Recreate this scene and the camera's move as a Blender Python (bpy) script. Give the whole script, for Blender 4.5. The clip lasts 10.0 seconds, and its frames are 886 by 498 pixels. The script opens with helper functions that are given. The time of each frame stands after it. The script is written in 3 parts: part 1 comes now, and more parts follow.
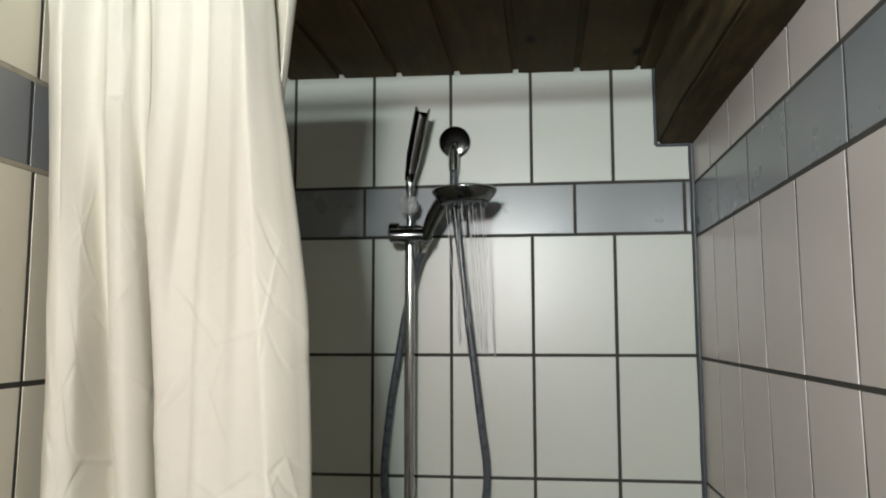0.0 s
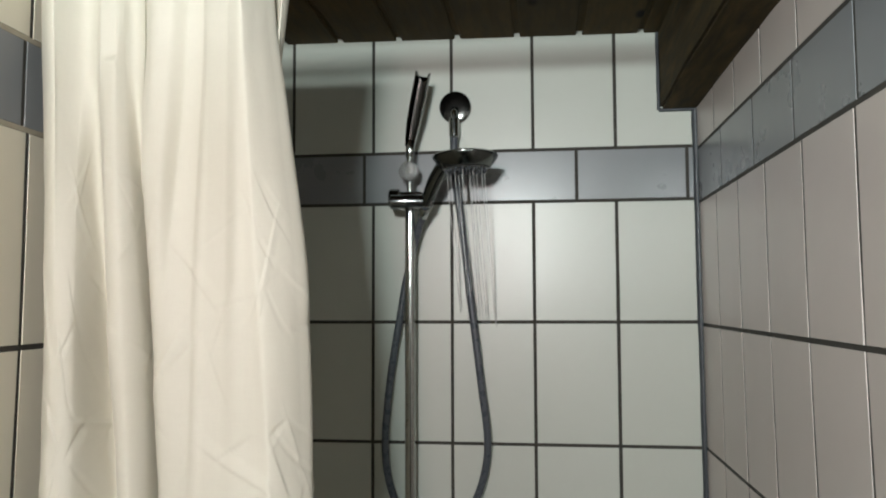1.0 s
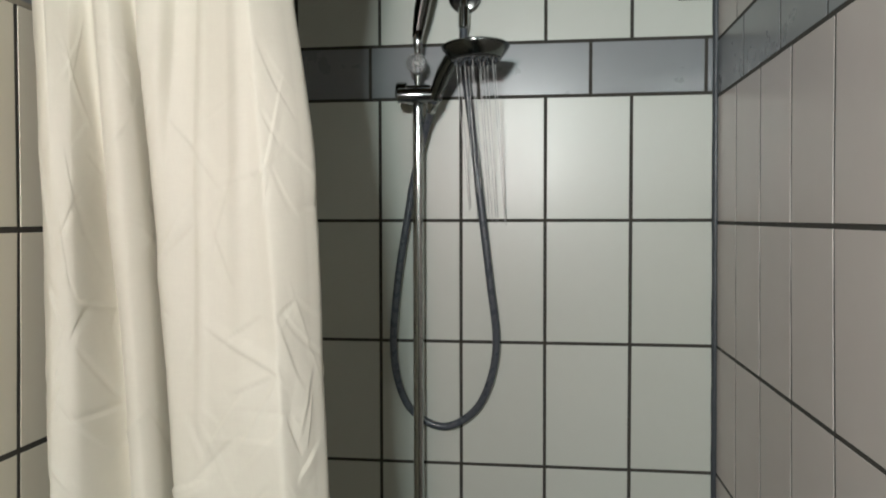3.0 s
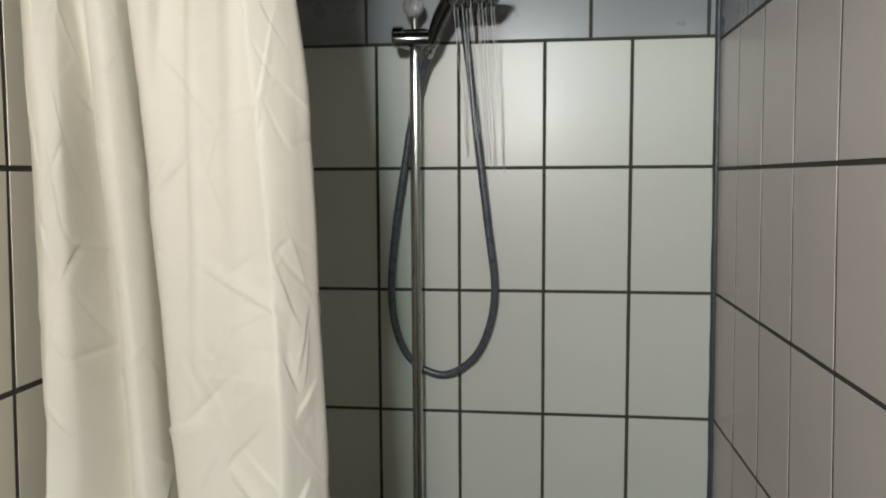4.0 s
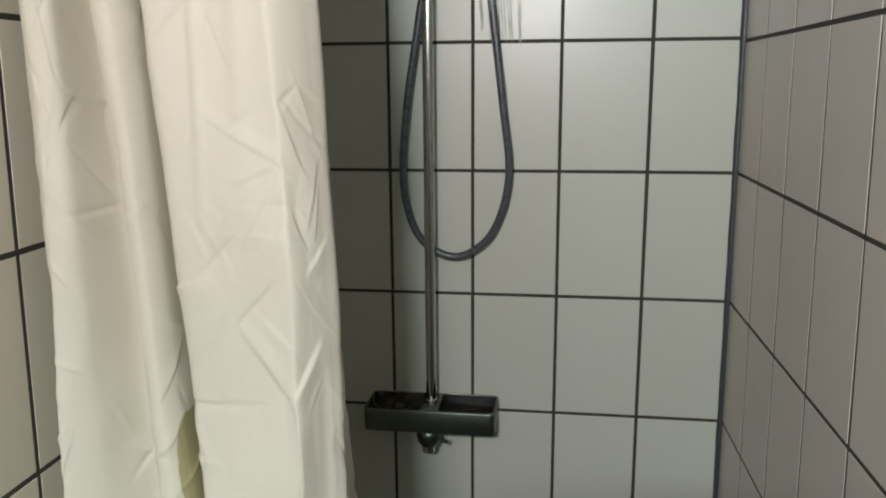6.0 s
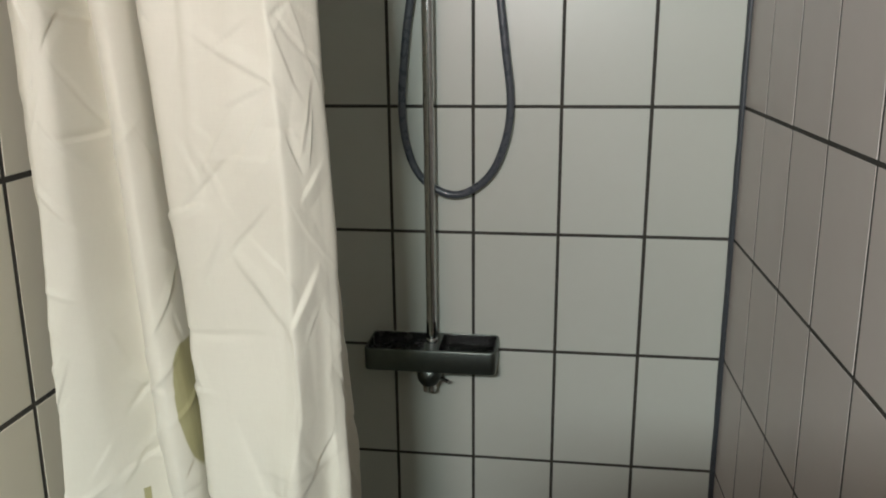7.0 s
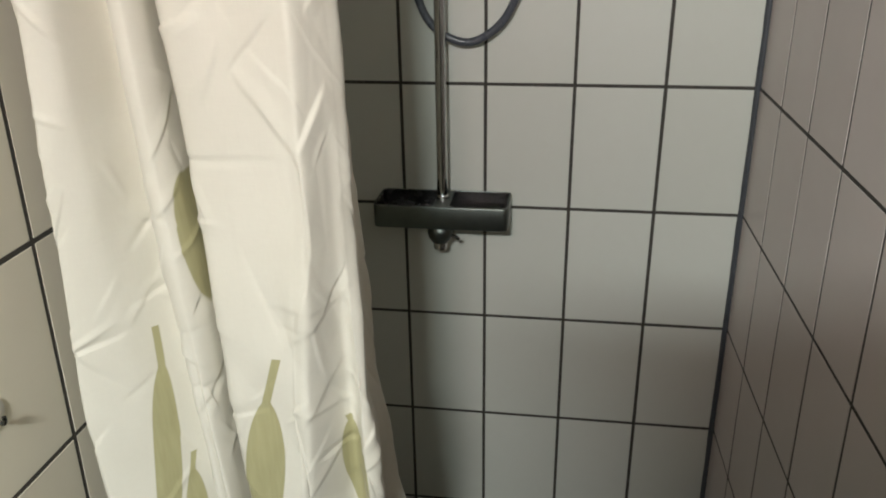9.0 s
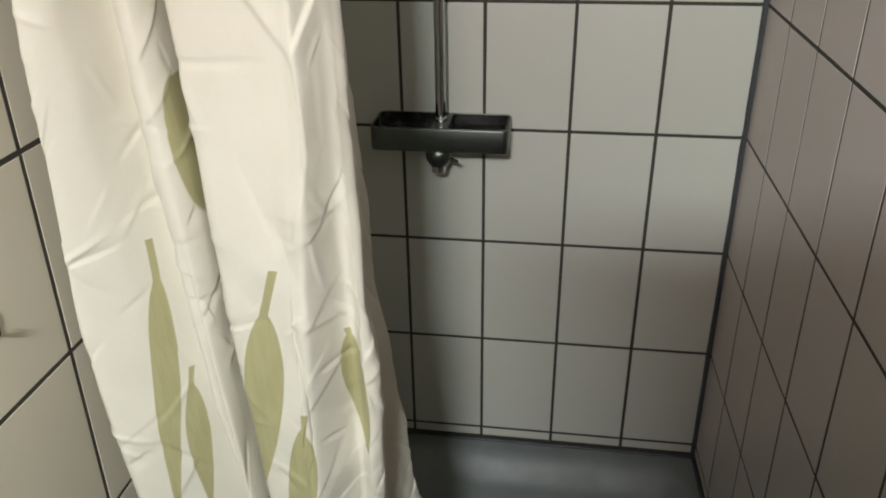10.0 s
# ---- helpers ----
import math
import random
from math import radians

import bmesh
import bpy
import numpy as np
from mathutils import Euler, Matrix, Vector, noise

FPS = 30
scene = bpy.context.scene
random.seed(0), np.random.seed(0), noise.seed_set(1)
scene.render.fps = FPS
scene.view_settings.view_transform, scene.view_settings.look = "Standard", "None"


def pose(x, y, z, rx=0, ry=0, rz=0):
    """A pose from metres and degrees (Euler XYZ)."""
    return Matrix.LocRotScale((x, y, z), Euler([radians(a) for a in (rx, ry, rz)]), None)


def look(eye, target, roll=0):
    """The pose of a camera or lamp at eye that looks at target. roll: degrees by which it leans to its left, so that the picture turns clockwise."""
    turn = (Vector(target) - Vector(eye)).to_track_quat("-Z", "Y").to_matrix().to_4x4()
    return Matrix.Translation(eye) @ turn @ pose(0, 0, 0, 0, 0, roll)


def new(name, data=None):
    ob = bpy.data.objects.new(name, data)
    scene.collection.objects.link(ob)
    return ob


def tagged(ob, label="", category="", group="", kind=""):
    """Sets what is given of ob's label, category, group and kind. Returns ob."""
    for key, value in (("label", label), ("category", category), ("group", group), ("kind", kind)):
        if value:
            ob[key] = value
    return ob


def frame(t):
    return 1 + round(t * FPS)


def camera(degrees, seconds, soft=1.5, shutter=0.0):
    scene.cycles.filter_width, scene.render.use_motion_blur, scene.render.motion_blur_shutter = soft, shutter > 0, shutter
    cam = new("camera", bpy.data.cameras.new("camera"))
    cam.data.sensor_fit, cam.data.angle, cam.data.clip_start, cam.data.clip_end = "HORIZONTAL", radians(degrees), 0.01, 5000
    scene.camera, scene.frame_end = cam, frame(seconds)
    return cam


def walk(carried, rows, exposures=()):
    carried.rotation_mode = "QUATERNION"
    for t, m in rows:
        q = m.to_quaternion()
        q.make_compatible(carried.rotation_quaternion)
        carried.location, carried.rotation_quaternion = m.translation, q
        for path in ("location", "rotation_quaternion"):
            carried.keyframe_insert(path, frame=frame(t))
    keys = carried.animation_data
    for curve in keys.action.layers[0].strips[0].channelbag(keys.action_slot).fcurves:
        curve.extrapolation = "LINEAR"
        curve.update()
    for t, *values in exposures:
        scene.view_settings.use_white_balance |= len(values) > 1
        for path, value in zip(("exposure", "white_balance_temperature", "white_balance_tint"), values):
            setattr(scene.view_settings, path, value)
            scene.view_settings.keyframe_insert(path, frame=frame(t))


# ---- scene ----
cam = camera(58.1, 10.0, soft=2.0)
PATH = [
    (0, (-0.382, -2.017, 2.046), (-0.63, -0.042, 2.245), -0.1),
    (0.5, (-0.384, -2.009, 2.04), (-0.632, -0.032, 2.206), -0.2),
    (1, (-0.386, -2.003, 2.033), (-0.634, -0.023, 2.163), -0.2),
    (1.5, (-0.387, -1.997, 2.024), (-0.638, -0.015, 2.11), -0.2),
    (2, (-0.396, -1.985, 2.011), (-0.652, -0.002, 2.042), -0.0),
    (2.5, (-0.4, -1.973, 1.999), (-0.662, 0.009, 1.973), 0.0),
    (4, (-0.401, -1.949, 1.957), (-0.658, 0.026, 1.779), -0.3),
    (4.5, (-0.402, -1.941, 1.94), (-0.662, 0.028, 1.705), -0.4),
    (5, (-0.405, -1.928, 1.925), (-0.675, 0.031, 1.627), -0.5),
    (5.5, (-0.41, -1.921, 1.907), (-0.687, 0.028, 1.552), -0.4),
    (7, (-0.413, -1.892, 1.854), (-0.692, 0.016, 1.324), -0.6),
    (7.5, (-0.416, -1.883, 1.833), (-0.698, 0.006, 1.238), -0.8),
    (8, (-0.422, -1.874, 1.813), (-0.704, -0.007, 1.155), -0.9),
    (8.5, (-0.426, -1.866, 1.793), (-0.709, -0.024, 1.067), -1.0),
    (9, (-0.429, -1.859, 1.77), (-0.714, -0.05, 0.967), -1.0),
    (9.5, (-0.431, -1.854, 1.75), (-0.708, -0.08, 0.87), -0.9),
    (10, (-0.433, -1.854, 1.728), (-0.704, -0.11, 0.787), -1.0),
]
walk(cam, [(t, look(eye, target, roll)) for t, eye, target, roll in PATH],
     exposures=[(0, 0.05, 6500, 10), (2.5, 0.0, 6500, 10), (5, 0.02, 6520, 10.5), (8, 0.18, 6600, 12.5), (10, 0.40, 6790, 16)])


# ---- world and lights ----
world = bpy.data.worlds.new("world")
world.use_nodes = True
scene.world = world
world.node_tree.nodes["Background"].inputs[0].default_value = (0.5, 0.45, 0.42, 1)
world.node_tree.nodes["Background"].inputs[1].default_value = 0.006

LAMP = Vector((-0.61, -2.92, 2.44))
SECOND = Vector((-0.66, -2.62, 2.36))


def area_light(name, m, width, height, watts, colour, spread=180):
    data = bpy.data.lights.new(name, "AREA")
    data.shape, data.size, data.size_y = "RECTANGLE", width, height
    data.energy, data.color, data.spread = watts, colour, radians(spread)
    ob = new(name, data)
    ob.matrix_world = m
    return ob


# the lamp over the wash place behind the camera; beside it an unseen warmer spot, inferred from pink fill
area_light("wall_lamp_light", look(LAMP, LAMP + Vector((0.0, 1, 0.12))), 0.30, 0.10, 65, (0.868, 1.0, 0.985))
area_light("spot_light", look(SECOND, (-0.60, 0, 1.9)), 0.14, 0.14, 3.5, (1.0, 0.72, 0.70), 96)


# ---- materials ----
class Nodes:
    """A node material under construction."""

    def __init__(self, name):
        self.mat = bpy.data.materials.new(name)
        self.mat.use_nodes = True
        self.tree = self.mat.node_tree
        self.bsdf = self.tree.nodes["Principled BSDF"]
        self.out = self.tree.nodes["Material Output"]

    def add(self, kind, **inputs):
        node = self.tree.nodes.new(kind)
        for key, value in inputs.items():
            self.put(node, key.replace("_", " "), value)
        return node

    def put(self, node, key, value):
        if isinstance(value, bpy.types.NodeSocket):
            self.tree.links.new(value, node.inputs[key])
        else:
            node.inputs[key].default_value = value

    def coords(self, scale=(1, 1, 1), local=False):
        tex = self.tree.nodes.new("ShaderNodeTexCoord")
        geo = self.tree.nodes.new("ShaderNodeNewGeometry")
        source = tex.outputs["Object"] if local else geo.outputs["Position"]
        return self.add("ShaderNodeMapping", Vector=source, Scale=scale).outputs[0]

    def noise(self, scale, detail=4, vector=None, rough=0.55):
        node = self.add("ShaderNodeTexNoise", Scale=scale, Detail=detail, Roughness=rough)
        if vector is None:
            vector = self.coords()
        self.put(node, "Vector", vector)
        return node.outputs["Fac"]

    def ramp(self, fac, stops):
        node = self.tree.nodes.new("ShaderNodeValToRGB")
        self.put(node, "Fac", fac)
        while len(node.color_ramp.elements) < len(stops):
            node.color_ramp.elements.new(0.5)
        for element, (place, colour) in zip(node.color_ramp.elements, stops):
            element.position = place
            element.color = (*colour, 1) if len(colour) == 3 else colour
        return node.outputs["Color"]

    def mix(self, fac, a, b, blend="MIX"):
        node = self.tree.nodes.new("ShaderNodeMix")
        node.data_type, node.blend_type = "RGBA", blend
        for key, value in (("Factor", fac), (6, a), (7, b)):
            if isinstance(value, tuple) and len(value) == 3:
                value = (*value, 1)
            self.put(node, 0 if key == "Factor" else key, value)
        return node.outputs[2]

    def math(self, op, a, b=0.0):
        node = self.tree.nodes.new("ShaderNodeMath")
        node.operation = op
        self.put(node, 0, a)
        self.put(node, 1, b)
        return node.outputs[0]

    def span(self, value, a, b, c, d):
        node = self.tree.nodes.new("ShaderNodeMapRange")
        for i, v in enumerate((value, a, b, c, d)):
            self.put(node, i, v)
        return node.outputs[0]

    def bump(self, height, strength, distance):
        return self.add("ShaderNodeBump", Height=height, Strength=strength, Distance=distance).outputs[0]

    def done(self, **inputs):
        for key, value in inputs.items():
            if isinstance(value, tuple) and len(value) == 3:
                value = (*value, 1)
            self.put(self.bsdf, key.replace("_", " "), value)
        return self.mat


def glazed(name, base, dark, rough=0.31):
    n = Nodes(name)
    rnd = n.add("ShaderNodeObjectInfo").outputs["Random"]
    cloud = n.noise(9, 5)
    grime = n.noise(34, 6, rough=0.7)
    colour = n.mix(n.span(cloud, -0.2, 1.2, 0.0, 0.9), base, dark)
    colour = n.mix(n.span(grime, 0.0, 1.0, 0.0, 0.16), colour, (base[0] * 0.74, base[1] * 0.70, base[2] * 0.62))
    colour = n.mix(1.0, colour, n.ramp(rnd, [(0, (0.93, 0.93, 0.92)), (1, (1, 1, 1))]), "MULTIPLY")
    gloss = n.span(cloud, 0.0, 1.0, rough - 0.01, rough + 0.05)
    return n.done(Base_Color=colour, Roughness=gloss, Normal=n.bump(n.noise(260, 2), 0.02, 0.0003), Specular_IOR_Level=0.5)


def plain(name, base, other, rough, scale=20, bump=0.0, metallic=0.0, spread=0.08):
    n = Nodes(name)
    cloud = n.noise(scale, 5)
    fine = n.noise(scale * 9, 3)
    colour = n.mix(n.span(n.math("ADD", cloud, n.math("MULTIPLY", fine, 0.35)), 0.4, 0.95, 0, 1), base, other)
    gloss = n.span(cloud, 0.3, 0.7, max(rough - spread, 0.02), rough + spread)
    extra = {"Normal": n.bump(fine, 0.4, bump)} if bump else {}
    return n.done(Base_Color=colour, Roughness=gloss, Metallic=metallic, **extra)


def timber(name, light, dark, rough=0.62):
    n = Nodes(name)
    warp = n.noise(3.5, 3)
    pos = n.coords((14, 2.4, 14))
    grain = n.noise(3.2, 6, pos, 0.65)
    streak = n.noise(1.2, 2, n.coords((34, 3.5, 34)))
    isle = n.add("ShaderNodeNewGeometry").outputs["Random Per Island"]
    colour = n.ramp(grain, [(0.28, dark), (0.72, light)])
    colour = n.mix(n.span(streak, 0.45, 0.7, 0, 0.5), colour, dark)
    knot = n.add("ShaderNodeTexVoronoi", Vector=n.coords((9.0, 4.2, 9.0)), Scale=1.0)
    spot = n.span(knot.outputs["Distance"], 0.06, 0.15, 1.0, 0.0)
    colour = n.mix(spot, colour, tuple(c * 0.12 for c in dark))
    colour = n.mix(n.span(warp, 0.5, 0.75, 0, 0.45), colour, dark)
    colour = n.mix(1.0, colour, n.ramp(isle, [(0, (0.78, 0.78, 0.78)), (1, (1.1, 1.08, 1.05))]), "MULTIPLY")
    return n.done(Base_Color=colour, Roughness=n.span(grain, 0.3, 0.7, rough, rough + 0.2), Normal=n.bump(grain, 0.5, 0.003), Specular_IOR_Level=0.12)


def metal(name, base, rough, vary=0.16):
    n = Nodes(name)
    film = n.noise(45, 5)
    spots = n.noise(240, 2)
    colour = n.mix(n.span(film, 0.4, 0.75, 0, 0.5), base, tuple(c * 0.75 for c in base))
    gloss = n.span(n.math("ADD", film, n.math("MULTIPLY", spots, 0.35)), 0.2, 1.1, rough, rough + vary)
    return n.done(Base_Color=colour, Metallic=1.0, Roughness=gloss)


def fabric():
    n = Nodes("curtain_cloth")
    leaf = n.tree.nodes.new("ShaderNodeAttribute")
    leaf.attribute_name = "leaf"
    warp = n.noise(1.0, 3, n.coords((900, 900, 60)))
    weft = n.noise(1.0, 3, n.coords((60, 60, 900)))
    weave = n.math("ADD", warp, weft)
    cloud = n.noise(6, 4)
    cream = n.mix(n.span(cloud, 0.3, 0.7, 0, 1), (0.715, 0.690, 0.598), (0.675, 0.648, 0.552))
    vein = n.noise(1.0, 3, n.coords((160, 160, 12)))
    green = n.mix(n.span(vein, 0.3, 0.7, 0, 1), (0.41, 0.385, 0.205), (0.365, 0.34, 0.175))
    printed = n.span(leaf.outputs["Fac"], -0.0006, 0.0006, 0, 1)
    colour = n.mix(printed, cream, green)
    colour = n.mix(n.span(weave, 0.7, 1.3, 0.0, 0.10), colour, (0.45, 0.42, 0.36))
    normal = n.bump(weave, 0.12, 0.0006)
    n.done(Base_Color=colour, Roughness=0.58, Specular_IOR_Level=0.32, Sheen_Weight=0.10, Sheen_Roughness=0.4, Normal=normal)
    glow = n.add("ShaderNodeBsdfTranslucent", Color=colour, Normal=normal)
    mixer = n.tree.nodes.new("ShaderNodeMixShader")
    n.put(mixer, 0, 0.08)
    n.put(mixer, 1, n.bsdf.outputs[0])
    n.put(mixer, 2, glow.outputs[0])
    n.tree.links.new(mixer.outputs[0], n.out.inputs[0])
    return n.mat


def clear(name, rough, tint=(1, 1, 1), ior=1.33):
    n = Nodes(name)
    return n.done(Base_Color=tint, Roughness=rough, Transmission_Weight=1.0, IOR=ior)


# one white tile in three tints: each wall's light colour put into its glaze
TILE = glazed("white_glazed_tile", (0.578, 0.596, 0.548), (0.538, 0.555, 0.506))
WEST_TILE = glazed("white_tile_cream_light", (0.77, 0.725, 0.61), (0.73, 0.682, 0.56))
SIDE_TILE = glazed("white_tile_pink_light", (0.595, 0.528, 0.502), (0.555, 0.490, 0.460))
BAND = glazed("grey_glazed_tile", (0.235, 0.245, 0.26), (0.19, 0.20, 0.215), 0.26)
GROUT = plain("dark_grout", (0.032, 0.031, 0.028), (0.06, 0.053, 0.043), 0.85, 30, 0.001)
PALE_GROUT = plain("pale_grout", (0.42, 0.38, 0.30), (0.30, 0.26, 0.20), 0.85, 40, 0.001)
SILICONE = plain("grey_silicone", (0.055, 0.062, 0.072), (0.04, 0.044, 0.05), 0.45, 40)
PLASTER = plain("plaster", (0.165, 0.172, 0.155), (0.135, 0.140, 0.125), 0.8, 8, 0.001)
DARK_PLASTER = plain("dark_plaster", (0.16, 0.125, 0.11), (0.12, 0.095, 0.085), 0.8, 8, 0.001)
BOARDS = timber("stained_boards", (0.105, 0.074, 0.032), (0.045, 0.032, 0.013))
BEAM = timber("old_beam_wood", (0.110, 0.081, 0.038), (0.027, 0.021, 0.011), 0.7)
CHROME = metal("chrome", (0.60, 0.62, 0.62), 0.05)
# chrome darkened in its colour to stand for the dark room it mirrors
DULL = metal("dim_mirror_chrome", (0.15, 0.16, 0.155), 0.10)
GREY_CHROME = metal("grey_chrome", (0.34, 0.35, 0.36), 0.08)
SATIN = metal("dim_mirror_satin", (0.125, 0.138, 0.127), 0.34, 0.06)
DARK_CHROME = metal("dark_chrome", (0.065, 0.063, 0.060), 0.13, 0.06)
WET = plain("wet_black_liner", (0.012, 0.012, 0.013), (0.02, 0.02, 0.02), 0.08, 26, 0.03)
BLACK = plain("black_plastic", (0.012, 0.012, 0.013), (0.02, 0.02, 0.02), 0.25, 40)
HOSE = plain("blue_grey_hose", (0.075, 0.085, 0.10), (0.055, 0.06, 0.072), 0.30, 60)
TRAY = plain("grey_enamel", (0.20, 0.226, 0.232), (0.17, 0.192, 0.197), 0.5, 14)
CLOTH = fabric()
CLEAR = clear("clear_water", 0.03)
WATER = clear("water", 0.12)
WATER.node_tree.nodes["Principled BSDF"].inputs["Transmission Weight"].default_value = 0.6
ACRYLIC = clear("clear_acrylic", 0.05, (0.93, 0.95, 0.95), 1.45)
ACRYLIC.node_tree.nodes["Principled BSDF"].inputs["Transmission Weight"].default_value = 0.85
WHITE = plain("white_plastic", (0.75, 0.74, 0.70), (0.66, 0.64, 0.6), 0.35, 30)
FLOOR = plain("grey_floor", (0.16, 0.155, 0.15), (0.12, 0.115, 0.11), 0.5, 12, 0.001)


# ---- building helpers ----
def mesh_of(bm, name, material, smooth=False):
    data = bpy.data.meshes.new(name)
    bm.normal_update()
    bm.to_mesh(data)
    bm.free()
    data.materials.append(material)
    if smooth:
        data.polygons.foreach_set("use_smooth", [True] * len(data.polygons))
        data.set_sharp_from_angle(angle=radians(40))
    return data


def part(name, bm, material, parent=None, label="", smooth=True):
    ob = new(name, mesh_of(bm, name, material, smooth))
    ob.parent = parent
    return tagged(ob, label)


def box(x0, x1, y0, y1, z0, z1, bevel=0.0, segments=2):
    bm = bmesh.new()
    bmesh.ops.create_cube(bm, size=1)
    for v in bm.verts:
        v.co = Vector(((x0 + x1) / 2 + v.co.x * (x1 - x0), (y0 + y1) / 2 + v.co.y * (y1 - y0), (z0 + z1) / 2 + v.co.z * (z1 - z0)))
    if bevel:
        bmesh.ops.bevel(bm, geom=list(bm.edges), offset=bevel, segments=segments, affect="EDGES", profile=0.5)
    return bm


def lathe(profile, axis_from, axis_to, steps=32):
    """A turned solid: profile rows of (distance along the axis, radius)."""
    start, end = Vector(axis_from), Vector(axis_to)
    turn = (end - start).to_track_quat("Z", "Y").to_matrix().to_4x4()
    bm = bmesh.new()
    rings = []
    for d, r in profile:
        rings.append([bm.verts.new((r * math.cos(2 * math.pi * i / steps), r * math.sin(2 * math.pi * i / steps), d)) for i in range(steps)])
    for a, b in zip(rings, rings[1:]):
        for i in range(steps):
            j = (i + 1) % steps
            bm.faces.new((a[i], a[j], b[j], b[i]))
    bm.faces.new(list(reversed(rings[0])))
    bm.faces.new(rings[-1])
    bm.transform(Matrix.Translation(start) @ turn)
    return bm


def rod(a, b, r, edge=0.0015, steps=24):
    length = (Vector(b) - Vector(a)).length
    return lathe([(0, r - edge), (edge, r), (length - edge, r), (length, r - edge)], a, b, steps)


def smooth_line(points, per=10):
    """Catmull-Rom through the points."""
    pts = [Vector(p) for p in points]
    pts = [2 * pts[0] - pts[1]] + pts + [2 * pts[-1] - pts[-2]]
    line = []
    for i in range(1, len(pts) - 2):
        p0, p1, p2, p3 = pts[i - 1:i + 3]
        for k in range(per):
            t = k / per
            line.append(0.5 * (2 * p1 + (p2 - p0) * t + (2 * p0 - 5 * p1 + 4 * p2 - p3) * t * t + (3 * p1 - p0 - 3 * p2 + p3) * t ** 3))
    line.append(pts[-2])
    return line


def tube(line, radius, steps=14):
    """A round tube along a line; radius a number or a function of 0..1."""
    bm = bmesh.new()
    rings, side = [], None
    for i, p in enumerate(line):
        ahead = (line[min(i + 1, len(line) - 1)] - line[max(i - 1, 0)]).normalized()
        if side is None:
            side = ahead.orthogonal().normalized()
        side = (side - ahead * side.dot(ahead)).normalized()
        up = ahead.cross(side)
        r = radius(i / (len(line) - 1)) if callable(radius) else radius
        rings.append([bm.verts.new(p + r * (math.cos(2 * math.pi * k / steps) * side + math.sin(2 * math.pi * k / steps) * up)) for k in range(steps)])
    for a, b in zip(rings, rings[1:]):
        for k in range(steps):
            m = (k + 1) % steps
            bm.faces.new((a[k], a[m], b[m], b[k]))
    bm.faces.new(list(reversed(rings[0])))
    bm.faces.new(rings[-1])
    return bm


def thing(name, label, category, group="", at=(0, 0, 0)):
    ob = new(name)
    ob.empty_display_size = 0.05
    ob.location = at
    return tagged(ob, label, category, group)


def under(parent, ob):
    """Hang ob under parent without moving it."""
    ob.parent = parent
    ob.matrix_parent_inverse = Matrix.Translation(-parent.location)
    return ob


# ---- the shower room: walls, floor, ceiling ----
CEIL = 2.705
LINES = [0.097, 0.131, 0.450, 0.758, 1.067, 1.372, 1.679, 1.980, 2.281, 2.412]   # tile rows, joint centres


def slab(name, label, material, *extent, bevel=0.0):
    ob = new(name, mesh_of(box(*extent, bevel=bevel), name, material))
    return tagged(ob, label, name.split("_")[0], kind="structure")


def lean(y, z):
    """How far the side walls stand out of true: they open a little towards the floor and the front."""
    return 0.0065 * (1.4 - z) + 0.018 * max(-y, 0) * max(2.0 - z, 0)


def leaning(ob, face, way):
    """Cut a wall into a grid and let its inner face follow the lean."""
    bm = bmesh.new()
    bm.from_mesh(ob.data)
    bmesh.ops.subdivide_edges(bm, edges=list(bm.edges), cuts=11, use_grid_fill=True)
    for v in bm.verts:
        if abs(v.co.x - face) < 0.05:
            v.co.x += way * lean(v.co.y, v.co.z)
    bm.to_mesh(ob.data)
    bm.free()


wall_north = slab("wall_north", "shower wall of white glazed tiles with dark joints", GROUT, -1.25, 0.20, 0.0007, 0.15, -0.05, 2.80)
wall_east = slab("wall_east", "side wall of white glazed tiles with a grey band", GROUT, 0.0007, 0.20, -3.1, 0.0007, -0.05, 2.80)
wall_west = slab("wall_west", "side wall of white glazed tiles beside the curtain", GROUT, -1.28, -1.0907, -1.36, 0.0007, -0.05, 2.80)
leaning(wall_east, 0.0007, 1)
leaning(wall_west, -1.0907, -1)
wall_west_end = slab("wall_west_end", "plastered side wall of the bathroom", PLASTER, -1.24, -1.115, -3.1, -1.36, -0.05, 2.80)
wall_south = slab("wall_south", "plain plastered wall behind the wash place", PLASTER, -1.24, 0.15, -3.22, -3.1, -0.05, 2.80)
# added blocker, standing in for the camera holder's shadow on the lower walls
wall_partition = slab("wall_partition", "unseen dark slab added behind the camera to shade the walls", DARK_PLASTER, -0.53, 0.0, -2.27, -2.15, -0.05, 2.005)
floor = slab("floor", "grey bathroom floor", FLOOR, -1.5, 0.15, -3.22, 0.15, -0.12, 0.0)

# boarded ceiling: planks with rebated joints between them
bm = bmesh.new()
grooves = [-1.21, -1.057, -0.905, -0.750, -0.597, -0.445, -0.289, -0.137, 0.02]
for a, b in zip(grooves, grooves[1:]):
    x0, x1 = a + 0.0075, b - 0.0075
    plank = box(x0, x1, -3.2, 0.05, CEIL, CEIL + 0.016, 0.0022, 1)
    plank_mesh = mesh_of(plank, "plank", BOARDS)
    bm.from_mesh(plank_mesh)
    bpy.data.meshes.remove(plank_mesh)
backing = mesh_of(box(-1.5, 0.15, -3.22, 0.15, CEIL + 0.010, CEIL + 0.08), "backing", BOARDS)
bm.from_mesh(backing)
bpy.data.meshes.remove(backing)
for v in bm.verts:
    v.co.z += -0.0115 * (v.co.x + 0.55)
ceiling = part("ceiling", bm, BOARDS, smooth=False)
